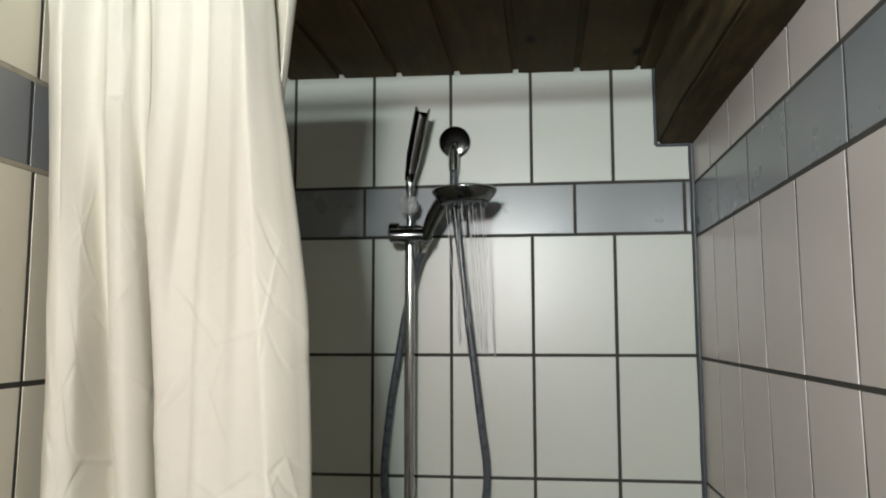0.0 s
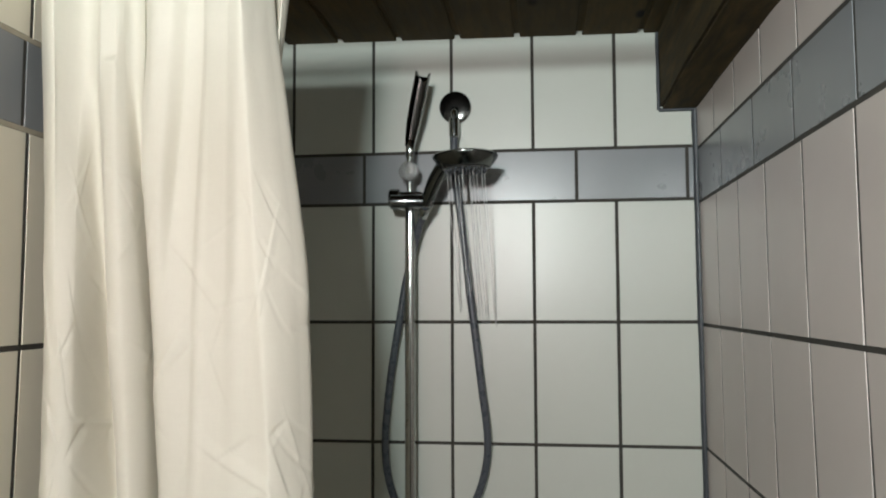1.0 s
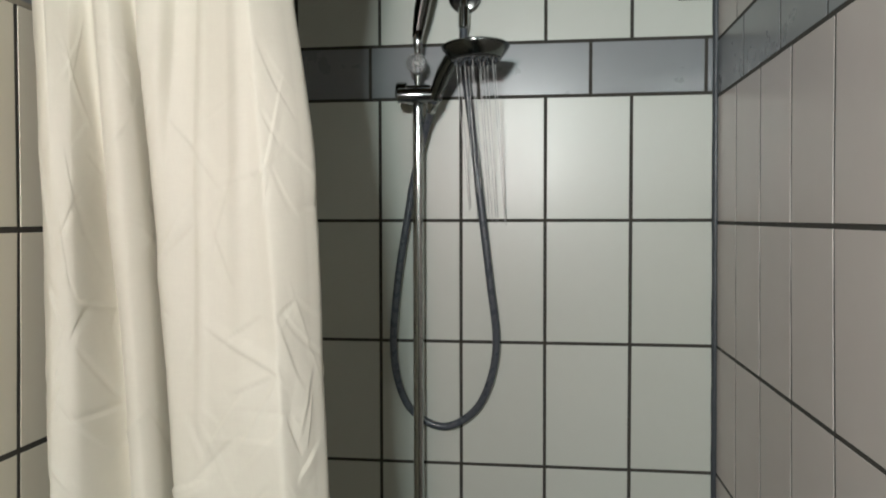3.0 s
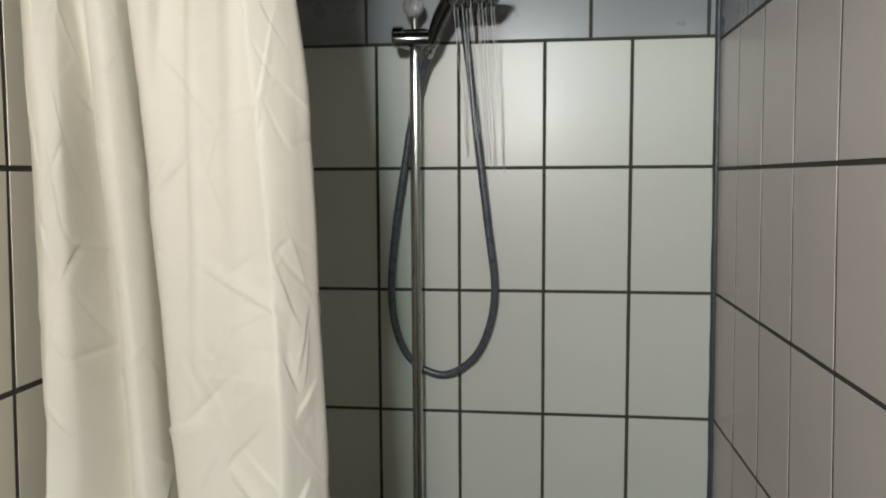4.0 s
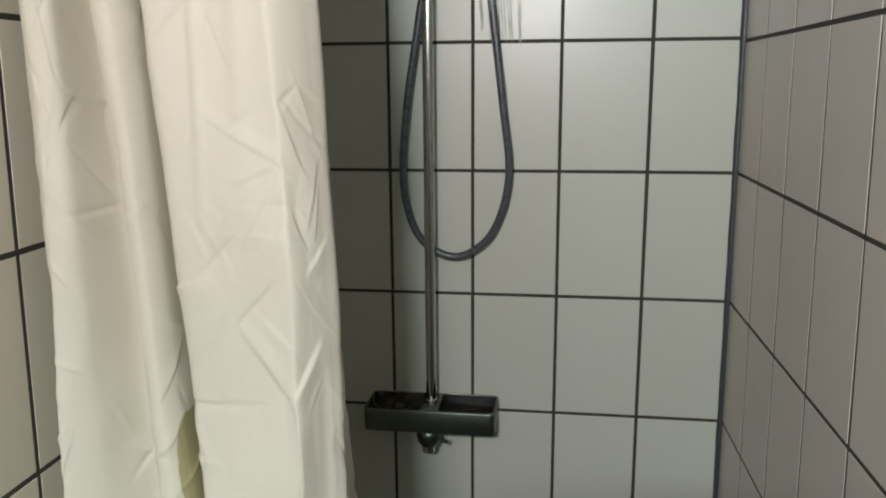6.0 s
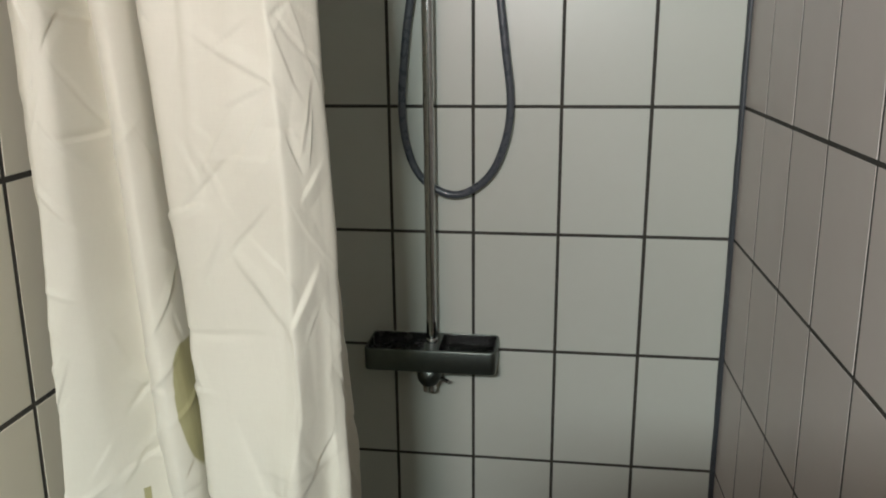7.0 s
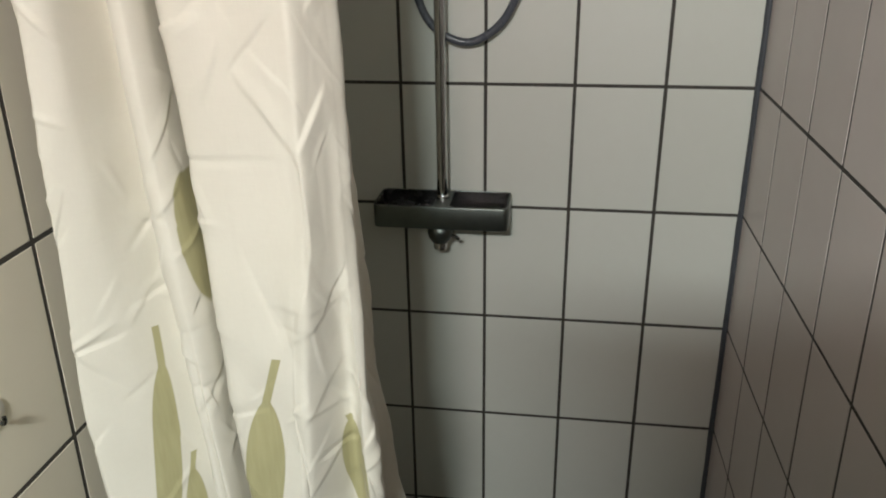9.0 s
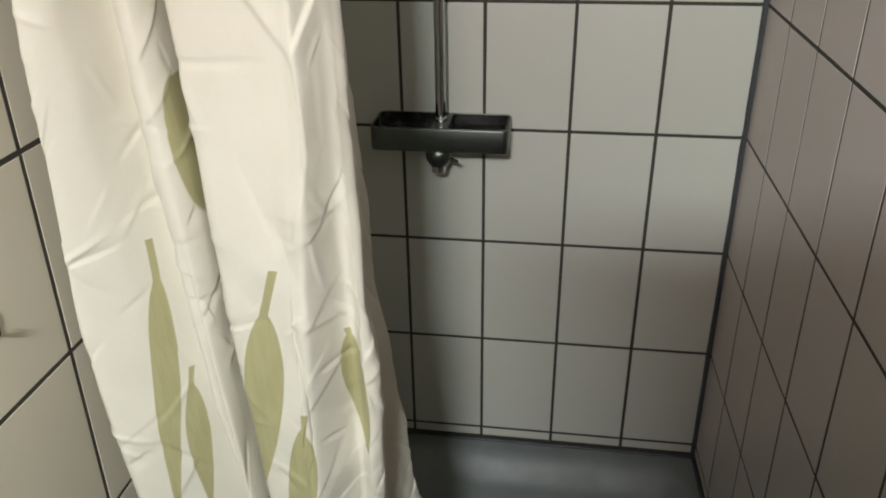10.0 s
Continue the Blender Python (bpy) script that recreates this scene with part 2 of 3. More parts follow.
tagged(ceiling, "dark stained wooden board ceiling with rebated joints", "ceiling", kind="structure")


def hewn_beam(name, label, x0, x1, y0, y1, z0, z1, rough=0.003):
    bm = box(x0, x1, y0, y1, z0, z1)
    long_axis = 0 if x1 - x0 > y1 - y0 else 1
    edges = [e for e in bm.edges if abs((e.verts[0].co - e.verts[1].co)[long_axis]) > 0.01]
    bmesh.ops.subdivide_edges(bm, edges=edges, cuts=60, use_grid_fill=True)
    bmesh.ops.bevel(bm, geom=[e for e in bm.edges if e.calc_face_angle(0) > 1.0 and abs((e.verts[0].co - e.verts[1].co)[long_axis]) > 0.001], offset=0.006, segments=2, affect="EDGES")
    for v in bm.verts:
        k = Vector((v.co.x * 7, v.co.y * 7, v.co.z * 7))
        v.co += rough * Vector((noise.noise(k), 0, noise.noise(k + Vector((9, 3, 5)))))
    ob = part(name, bm, BEAM)
    return tagged(ob, label, "beam", kind="structure")


hewn_beam("beam_east", "dark rough-hewn wooden beam along the tiled wall", -0.094, 0.002, -3.1, -0.001, 2.507, 2.73)
# the cross beam is unseen, inferred from the shade under the ceiling
hewn_beam("beam_cross", "unseen dark wooden beam over the shower curtain", -1.09, -0.095, -1.24, -1.10, 2.615, 2.75)

# silicone beads: the corner, round the beam's end
bm = bmesh.new()


def bead(bm, a, b, width):
    a, b = Vector(a), Vector(b)
    count = max(int((b - a).length / 0.03), 2)
    line = [a.lerp(b, i / count) for i in range(count + 1)]
    part_mesh = mesh_of(tube([p + 0.0012 * Vector((noise.noise(p * 14), noise.noise(p * 11), 0)) for p in line], lambda t: width * (1 + 0.18 * noise.noise(Vector((t * 23, width * 90, 1)))), 10), "bead", SILICONE)
    bm.from_mesh(part_mesh)
    bpy.data.meshes.remove(part_mesh)


bead(bm, (0.0055, -0.002, 0.085), (-0.0102, -0.002, 2.50), 0.0085)
seal = part("corner_seal", bm, SILICONE)
tagged(seal, "grey silicone bead in the tiled corner", "seal", kind="structure")
bm = bmesh.new()
bead(bm, (-0.097, -0.002, 2.503), (-0.097, -0.002, 2.70), 0.0045)
bead(bm, (-0.097, -0.002, 2.503), (-0.001, -0.002, 2.503), 0.0045)
bead(bm, (-0.001, -0.012, 2.503), (-0.001, -1.6, 2.503), 0.0045)
tagged(part("beam_seal", bm, SILICONE), "grey silicone bead round the beam's end", "seal", kind="structure")
bm = bmesh.new()
bead(bm, (-1.09, -0.003, 0.085), (0.006, -0.003, 0.085), 0.0055)
bead(bm, (0.006, -0.003, 0.085), (0.036, -0.95, 0.085), 0.0055)
tagged(part("tray_seal", bm, SILICONE), "grey silicone bead between tray and tiles", "seal", kind="structure")


# ---- shower tray ----
def shower_tray():
    x0, x1, y0, y1, top = -1.125, 0.042, -0.95, 0.0, 0.084
    bm = bmesh.new()
    nx, ny = 110, 96
    grid = []
    for j in range(ny + 1):
        row = []
        for i in range(nx + 1):
            x, y = x0 + (x1 - x0) * i / nx, y0 + (y1 - y0) * j / ny
            hx, hy = (x1 - x0) / 2 - 0.045, (y1 - y0) / 2 - 0.045
            qx, qy = abs(x - (x0 + x1) / 2) - hx + 0.12, abs(y - (y0 + y1) / 2) - hy + 0.12
            d = 0.12 - math.hypot(max(qx, 0), max(qy, 0)) - min(max(qx, qy), 0)
            t = min(max(d / 0.085, 0), 1)
            s = t * t * (3 - 2 * t)
            lip = min(max(d / 0.5, 0), 1)
            row.append(bm.verts.new((x, y, top - 0.062 * s - 0.012 * lip)))
        grid.append(row)
    for j in range(ny):
        for i in range(nx):
            bm.faces.new((grid[j][i], grid[j][i + 1], grid[j + 1][i + 1], grid[j + 1][i]))
    border = [e for e in bm.edges if e.is_boundary]
    made = bmesh.ops.extrude_edge_only(bm, edges=border)
    for v in made["geom"]:
        if isinstance(v, bmesh.types.BMVert):
            v.co.z = 0.0
    bmesh.ops.recalc_face_normals(bm, faces=bm.faces)
    tray = thing("shower_tray", "grey enamelled shower tray with a rounded raised rim", "shower tray", at=(-0.545, -0.475, 0))
    under(tray, part("basin", bm, TRAY))
    under(tray, part("drain", lathe([(0, 0.045), (0.003, 0.043), (0.004, 0.036)], (-0.55, -0.5, 0.019), (-0.55, -0.5, 0.03)), CHROME, label="round chrome drain"))


shower_tray()


# ---- shower column: mixer, rail, slider ----
RX, RY = -0.709, -0.073


def rounded_rect(w, h, r, steps=5):
    pts = []
    for cx, cy, a0 in ((w / 2 - r, h / 2 - r, 0), (-w / 2 + r, h / 2 - r, 90), (-w / 2 + r, -h / 2 + r, 180), (w / 2 - r, -h / 2 + r, 270)):
        for k in range(steps + 1):
            a = radians(a0 + 90 * k / steps)
            pts.append((cx + r * math.cos(a), cy + r * math.sin(a)))
    return pts


def loft(rings):
    bm = bmesh.new()
    rows = [[bm.verts.new(p) for p in ring] for ring in rings]
    for a, b in zip(rows, rows[1:]):
        n = len(a)
        for i in range(n):
            j = (i + 1) % n
            bm.faces.new((a[i], a[j], b[j], b[i]))
    bm.faces.new(list(reversed(rows[0])))
    bm.faces.new(rows[-1])
    return bm


def welled_bar(x0, x1, y0, y1, z0, z1, wells, deep):
    """A bar with rounded edges and open wells in its top; wells are rows of (middle, width)."""
    bm = bmesh.new()
    cx, cy, w, d = (x0 + x1) / 2, (y0 + y1) / 2, x1 - x0, y1 - y0

    def ring(px, pw, pd, r, z):
        return [bm.verts.new((px + x, cy + y, z)) for x, y in rounded_rect(pw, pd, r)]

    def wall(rows):
        for a, b in zip(rows, rows[1:]):
            for i in range(len(a)):
                j = (i + 1) % len(a)
                bm.faces.new((a[i], a[j], b[j], b[i]))

    outer = [ring(cx, w - 0.008, d - 0.008, 0.010, z0), ring(cx, w - 0.002, d - 0.002, 0.013, z0 + 0.002), ring(cx, w, d, 0.014, z0 + 0.006),
             ring(cx, w, d, 0.014, z1 - 0.003), ring(cx, w - 0.002, d - 0.002, 0.013, z1 - 0.0008), ring(cx, w - 0.005, d - 0.005, 0.0115, z1)]
    wall(outer)
    bm.faces.new(list(reversed(outer[0])))
    loops = [outer[-1]]
    for px, pw in wells:
        rows = [ring(px, pw + 0.003, deep + 0.003, 0.0155, z1), ring(px, pw + 0.001, deep + 0.001, 0.0145, z1 - 0.001), ring(px, pw, deep, 0.014, z1 - 0.003), ring(px, pw, deep, 0.014, z0 + 0.008)]
        wall(rows)
        bm.faces.new(rows[-1])
        loops.append(rows[0])
    bm.edges.ensure_lookup_table()
    rim = []
    for loop in loops:
        for i, v in enumerate(loop):
            rim.append(bm.edges.get((v, loop[(i + 1) % len(loop)])))
    bmesh.ops.triangle_fill(bm, use_beauty=True, edges=rim)
    bmesh.ops.recalc_face_normals(bm, faces=bm.faces)
    return bm


def shower_column():
    col = thing("shower_column", "chrome shower column with thermostat shelf, riser rail and slider", "shower column", at=(RX, 0, 1.08))
    # thermostat with two shelf dishes
    under(col, part("thermostat_body", welled_bar(-0.869, -0.547, -0.132, -0.008, 1.052, 1.110, ((-0.7945, 0.140), (-0.6195, 0.137)), 0.114), SATIN, label="dark reflecting thermostat body with two wells"))
    for cx, w in ((-0.7945, 0.140), (-0.6195, 0.137)):
        under(col, part("shelf_liner", loft([[(cx + x, -0.070 + y, z) for x, y in rounded_rect(w - i, 0.114 - i, 0.013)] for i, z in ((0.001, 1.0622), (0.001, 1.1085), (0.006, 1.1090), (0.007, 1.0835))]), WET if cx > -0.7 else BLACK, label="wet black dish"))
    for cx in (-0.784, -0.634):
        under(col, part("wall_union", lathe([(0, 0.024), (0.009, 0.024)], (cx, 0.0, 1.080), (cx, -0.05, 1.080)), CHROME))
    under(col, part("outlet_knob", lathe([(0, 0.022), (0.006, 0.0285), (0.020, 0.031), (0.034, 0.028), (0.046, 0.019)], (-0.712, -0.100, 1.056), (-0.712, -0.103, 1.0)), SATIN))
    under(col, part("outlet_nozzle", lathe([(0, 0.017), (0.018, 0.016), (0.020, 0.012)], (-0.712, -0.103, 1.012), (-0.712, -0.105, 0.98)), CHROME))
    under(col, part("lever", rod((-0.688, -0.104, 1.030), (-0.664, -0.110, 1.021), 0.0045, 0.002, 14), DULL))
    # rail
    rail = under(col, part("riser_rail", rod((RX, RY, 1.100), (RX, RY, 2.292), 0.0128, 0.001, 32), CHROME, label="shiny chrome riser rail"))
    collar = part("rail_collar", lathe([(0, 0.0135), (0.002, 0.0145), (0.014, 0.0145), (0.016, 0.013)], (RX, RY, 1.106), (RX, RY, 1.2)), CHROME)
    under(col, collar)
    under(col, part("upper_rail", rod((RX, RY, 2.285), (RX, RY, 2.425), 0.0085, 0.001, 24), CHROME))
    under(col, part("rail_sleeve", lathe([(0, 0.0095), (0.003, 0.0115), (0.040, 0.0115), (0.043, 0.0095)], (RX, RY, 2.388), (RX, RY, 2.5)), CHROME))
    # clamp knob, clear disc in a ring
    under(col, part("clamp_knob", lathe([(0, 0.018), (0.004, 0.024), (0.012, 0.0245), (0.018, 0.021), (0.021, 0.012)], (RX, RY - 0.010, 2.350), (RX, RY - 0.1, 2.348)), ACRYLIC, label="clear acrylic clamp knob"))
    under(col, part("knob_core", rod((RX, RY - 0.006, 2.350), (RX, RY - 0.020, 2.350), 0.008), CHROME))
    # slider: crosswise barrel, clamp block and socket for the hand shower
    under(col, part("slider_barrel", lathe([(0, 0.014), (0.002, 0.0175), (0.100, 0.0175), (0.104, 0.015)], (-0.750, -0.118, 2.272), (-0.640, -0.118, 2.272)), GREY_CHROME))
    under(col, part("slider_cap", lathe([(0, 0.021), (0.003, 0.024), (0.022, 0.024), (0.025, 0.021)], (-0.757, -0.090, 2.283), (-0.72, -0.090, 2.283)), DULL))
    under(col, part("slider_block", box(-0.738, -0.672, -0.112, -0.052, 2.256, 2.298, 0.007, 3), GREY_CHROME))
    # open gutter-shaped arm on top, two prongs at its end
    base, tip = Vector((RX, RY, 2.414)), Vector((-0.668, -0.110, 2.590))
    along = (tip - base).normalized()
    side = Vector((1, -0.12, 0))
    side = (side - along * side.dot(along)).normalized()
    front = along.cross(side).normalized()
    if front.y > 0:
        front = -front
    profile = [(-0.0175, 0.016), (-0.0175, 0.0), (-0.013, -0.009), (0.0, -0.012), (0.013, -0.009), (0.0175, 0.0), (0.0175, 0.016), (0.0145, 0.016), (0.0145, 0.001), (0.011, -0.006), (0.0, -0.009), (-0.011, -0.006), (-0.0145, 0.001), (-0.0145, 0.016)]
    bm = bmesh.new()
    rows = []
    length = (tip - base).length
    for d, scale in ((0.0, 0.62), (0.02, 0.75), (0.06, 0.95), (0.12, 1.0), (length, 1.0)):
        ring = []
        for s, f in profile:
            cut = 0.0
            if d == length:
                cut = -0.024 * (1 - min(abs(s) / 0.0175, 1) ** 2)
            ring.append(bm.verts.new(base + along * (d + cut) + side * s * scale + front * f * scale))
        rows.append(ring)
    for a, b in zip(rows, rows[1:]):
        for i in range(len(profile)):
            j = (i + 1) % len(profile)
            bm.faces.new((a[i], a[j], b[j], b[i]))
    bm.faces.new(list(reversed(rows[0])))
    bm.faces.new(rows[-1])
    bmesh.ops.recalc_face_normals(bm, faces=bm.faces)
    under(col, part("gutter_arm", bm, DARK_CHROME, label="open chrome gutter arm with two prongs"))
    return col


shower_column()


# ---- wall outlet, hose, hand shower ----
outlet = thing("wall_outlet", "round chrome wall outlet with a hose union", "wall outlet", at=(-0.603, 0, 2.525))
under(outlet, part("rosette", lathe([(0, 0.0405), (0.014, 0.0405), (0.0170, 0.0390), (0.0182, 0.0355), (0.0188, 0.012)], (-0.603, 0.0, 2.525), (-0.603, -0.1, 2.525), 40), DARK_CHROME, label="domed dark chrome rosette"))
under(outlet, part("elbow", tube(smooth_line([(-0.603, -0.020, 2.515), (-0.603, -0.034, 2.505), (-0.603, -0.036, 2.49), (-0.603, -0.036, 2.478)], 6), 0.0095), CHROME))
under(outlet, part("union_nut", lathe([(0, 0.011), (0.003, 0.0135), (0.050, 0.0130), (0.053, 0.010)], (-0.603, -0.036, 2.494), (-0.603, -0.036, 2.40)), CHROME))

hose = thing("shower_hose", "smooth blue-grey plastic shower hose hanging in a loop", "shower hose", at=(-0.603, -0.036, 2.44))
path = [(-0.603, -0.036, 2.446), (-0.603, -0.036, 2.40), (-0.599, -0.037, 2.331), (-0.586, -0.038, 2.231), (-0.565, -0.038, 2.049), (-0.539, -0.038, 1.829),
        (-0.524, -0.036, 1.690), (-0.539, -0.034, 1.590), (-0.578, -0.032, 1.514), (-0.647, -0.031, 1.473), (-0.717, -0.030, 1.496), (-0.760, -0.030, 1.557),
        (-0.779, -0.032, 1.669), (-0.766, -0.034, 1.836), (-0.739, -0.036, 2.003), (-0.724, -0.040, 2.085), (-0.692, -0.062, 2.200), (-0.672, -0.095, 2.245), (-0.664, -0.120, 2.262)]
under(hose, part("hose_tube", tube(smooth_line(path, 10), 0.0093, 18), HOSE))
under(hose, part("hose_end", lathe([(0, 0.0105), (0.002, 0.012), (0.030, 0.0125), (0.032, 0.011)], (-0.676, -0.090, 2.238), (-0.660, -0.125, 2.268)), CHROME, label="chrome hose nut"))

HEAD = Vector((-0.560, -0.195, 2.354))
TIP = Matrix.Rotation(radians(-1.5), 3, "Y") @ Matrix.Rotation(radians(-1), 3, "X")
DOWN = TIP @ Vector((0, 0, -1))


def hand_shower():
    ob = thing("hand_shower", "chrome hand shower with a round spray head, running", "hand shower", at=tuple(HEAD))
    head = under(ob, part("spray_head", lathe([(0, 0.030), (0.002, 0.058), (0.005, 0.070), (0.009, 0.0755), (0.013, 0.0755), (0.024, 0.068), (0.036, 0.058), (0.039, 0.052)], HEAD - DOWN * 0.020, HEAD + DOWN * 0.1, 48), DULL))
    face = under(ob, part("spray_face", lathe([(0, 0.056), (0.003, 0.055), (0.004, 0.050)], HEAD + DOWN * 0.0175, HEAD + DOWN * 0.1, 40), BLACK, label="dark spray face"))
    nozzle = mesh_of(lathe([(0, 0.0028), (0.006, 0.0022), (0.007, 0.0015)], (0, 0, 0), (0, 0, -1), 8), "nozzle", HOSE, True)
    mouths = []
    for count, radius in ((6, 0.014), (12, 0.030), (18, 0.046)):
        for k in range(count):
            a = 2 * math.pi * (k + 0.3) / count
            at = HEAD + DOWN * 0.021 + TIP @ Vector((radius * math.cos(a), radius * math.sin(a), 0))
            tip = new("nozzle", nozzle)
            tip.matrix_world = Matrix.Translation(at) @ TIP.to_4x4()
            tip.parent = ob
            tip.matrix_parent_inverse = Matrix.Translation(-ob.location)
            mouths.append((at, radius, a))
    line = smooth_line([(-0.664, -0.122, 2.262), (-0.652, -0.132, 2.288), (-0.632, -0.150, 2.325), (-0.606, -0.170, 2.356), (-0.575, -0.188, 2.372)], 8)
    under(ob, part("handle", tube(line, lambda t: 0.0115 + 0.004 * math.sin(math.pi * min(t * 1.1, 1)) + 0.004 * t, 20), DULL))
    return mouths


MOUTHS = hand_shower()

# water: thin jets that bend on to the wall
water = thing("shower_water", "thin clear jets of running water reaching the tiles", "water", at=tuple(HEAD))
rng = random.Random(4)
for at, radius, a in MOUTHS[7::3] + MOUTHS[2:6:3]:
    start = at + DOWN * 0.007
    land = Vector((start.x + 0.012 + 0.1 * (start.x - HEAD.x), -0.0015, 1.985 + rng.uniform(-0.02, 0.03)))
    points = []
    for i in range(9):
        t = i / 8
        points.append(Vector((start.x + (land.x - start.x) * t, start.y + (land.y - start.y) * (0.55 * t + 0.45 * t * t), start.z + (land.z - start.z) * (0.8 * t + 0.2 * t * t))))
    under(water, part("water_jet", tube(smooth_line(points, 4), lambda t: 0.00078 + 0.00024 * math.sin(t * 40 + a * 3), 8), WATER))


# ---- shower curtain ----
def knots(z, *rows):
    """A smooth curve over the height: rows of (height, value)."""
    value = np.interp(z, [r[0] for r in rows], [r[1] for r in rows])
    kernel = np.ones(41) / 41
    return np.convolve(np.pad(value, 20, mode="edge"), kernel, mode="valid")


def shower_curtain():
    nz, per = 720, 26
    z = np.linspace(0.24, 2.552, nz)
    left = knots(z, (0.24, -1.03), (0.8, -1.055), (1.0, -1.066), (1.1, -1.070), (1.25, -1.063), (1.5, -1.051), (1.65, -1.045), (2.0, -1.045), (2.2, -1.052), (2.4, -1.063), (2.55, -1.068))
    cuff = knots(z, (0.24, -0.82), (0.9, -0.868), (1.0, -0.889), (1.2, -0.911), (1.5, -0.927), (1.8, -0.940), (2.0, -0.954), (2.2, -0.966), (2.55, -0.968))
    slit = knots(z, (0.24, -0.80), (0.85, -0.833), (1.1, -0.848), (1.3, -0.853), (1.5, -0.864), (1.7, -0.872), (1.9, -0.884), (2.05, -0.896), (2.2, -0.911), (2.35, -0.92), (2.55, -0.925))
    ridge = knots(z, (0.24, -0.74), (1.0, -0.735), (1.3, -0.722), (1.42, -0.711), (1.7, -0.712), (1.9, -0.722), (2.1, -0.74), (2.55, -0.77))
    right = knots(z, (0.24, -0.648), (0.8, -0.658), (1.05, -0.655), (1.2, -0.664), (1.4, -0.671), (1.7, -0.678), (1.9, -0.684), (2.05, -0.690), (2.13, -0.697), (2.2, -0.708), (2.3, -0.720), (2.4, -0.734), (2.55, -0.744))
    rear = knots(z, (0.24, -0.60), (0.7, -0.645), (0.9, -0.668), (1.1, -0.688), (1.3, -0.697), (1.45, -0.708), (1.55, -0.716), (1.7, -0.727), (2.2, -0.750), (2.3, -0.742), (2.36, -0.735), (2.44, -0.724), (2.55, -0.718))
    top = np.clip((z - 1.98) / 0.36, 0, 1)          # the folds open out towards the rod
    low = np.clip((1.5 - z) / 0.7, 0, 1)
    rear_y = knots(z, (0.24, -0.80), (1.0, -0.85), (1.6, -0.87), (1.9, -0.93), (2.2, -0.965), (2.55, -0.99))
    turn_in = np.clip((1.65 - z) / 0.15, 0, 1)
    tuck = np.clip((1.38 - z) / 0.22, 0, 1)
    hollow = np.clip((1.7 - z) / 0.5, 0, 1)
    slit = slit - 0.005
    span = slit - cuff
    wide = right - slit
    sway = 0.012 * np.sin(z * 3.1 + 0.6)
    rows = [
        (left + 0.035, -0.945 + 0 * z),
        (left + 0.000, -1.000 + 0 * z),
        (left + 0.016, -1.032 - 0.006 * np.sin(z * 4)),
        (left + (0.36 - 0.12 * hollow) * (cuff - left) + sway, -1.056 - 0.004 * low),
        (left + (0.64 - 0.04 * hollow) * (cuff - left) + sway, -1.044 + 0.014 * top + 0.022 * hollow),
        (cuff - 0.020 + 0.012 * top, -0.972 - 0.054 * top),
        (cuff + 0.001, -1.004 - 0.030 * top),
        (cuff + 0.28 * span, -1.042 + 0.006 * top),
        (cuff + 0.66 * span, -1.048 + 0.009 * top),
        (slit - 0.004, -1.024 - 0.006 * top),
        (slit - 0.001 + 0.004 * top, -0.972 - 0.050 * top),
        (slit + 0.003 + 0.009 * top, -1.010 - 0.018 * top),
        (slit + 0.09 * wide, -1.040 + 0.002 * top),
        (slit + 0.30 * wide, -1.046 + 0.010 * top),
        (slit + 0.52 * wide, -1.046 - 0.012 * low),
        (ridge - 0.02, -1.051 - 0.010 * low),
        (ridge, -1.053 - 0.006 * low),
        (ridge + 0.50 * (right - ridge), -1.030 + 0.012 * turn_in + 0.022 * tuck),
        (ridge + 0.78 * (right - ridge), -1.012 + 0.006 * turn_in - 0.008 * tuck),
        (right, -0.990 + 0.012 * low - 0.016 * tuck),
        (right - 0.014, -0.955 + 0.02 * low),
        (0.45 * right + 0.55 * rear - 0.022, 0.4 * rear_y - 0.6 * 0.96),
        (rear - 0.003, rear_y - 0.012),
        (rear - 0.004, rear_y + 0.02),
        (rear - 0.07, rear_y + 0.05),
    ]
    px, py = np.array([r[0] for r in rows]).T, np.array([r[1] for r in rows]).T
    count = len(rows)
    place = np.concatenate([np.linspace(k, k + 1, per, endpoint=False) for k in range(count - 1)] + [[count - 1]])
    k = np.minimum(place.astype(int), count - 2)
    f = (place - k)[None, :]

    def through_points(p):
        p0, p1, p2, p3 = p[:, np.maximum(k - 1, 0)], p[:, k], p[:, k + 1], p[:, np.minimum(k + 2, count - 1)]
        m1, m2 = 0.42 * (p2 - p0), 0.42 * (p3 - p1)
        return (2 * f ** 3 - 3 * f ** 2 + 1) * p1 + (f ** 3 - 2 * f ** 2 + f) * m1 + (-2 * f ** 3 + 3 * f ** 2) * p2 + (f ** 3 - f ** 2) * m2

    X, Y = through_points(px), through_points(py)
    Z = np.repeat(z[:, None], X.shape[1], axis=1)
    step = np.hypot(np.diff(X, axis=1), np.diff(Y, axis=1)).mean(axis=0)
    A = np.repeat(np.concatenate([[0], np.cumsum(step)])[None, :], nz, axis=0)     # length along the cloth
    P = np.repeat(place[None, :], nz, axis=0)
    # soft upright folds between the rod and the waist
    dent = np.zeros_like(X)
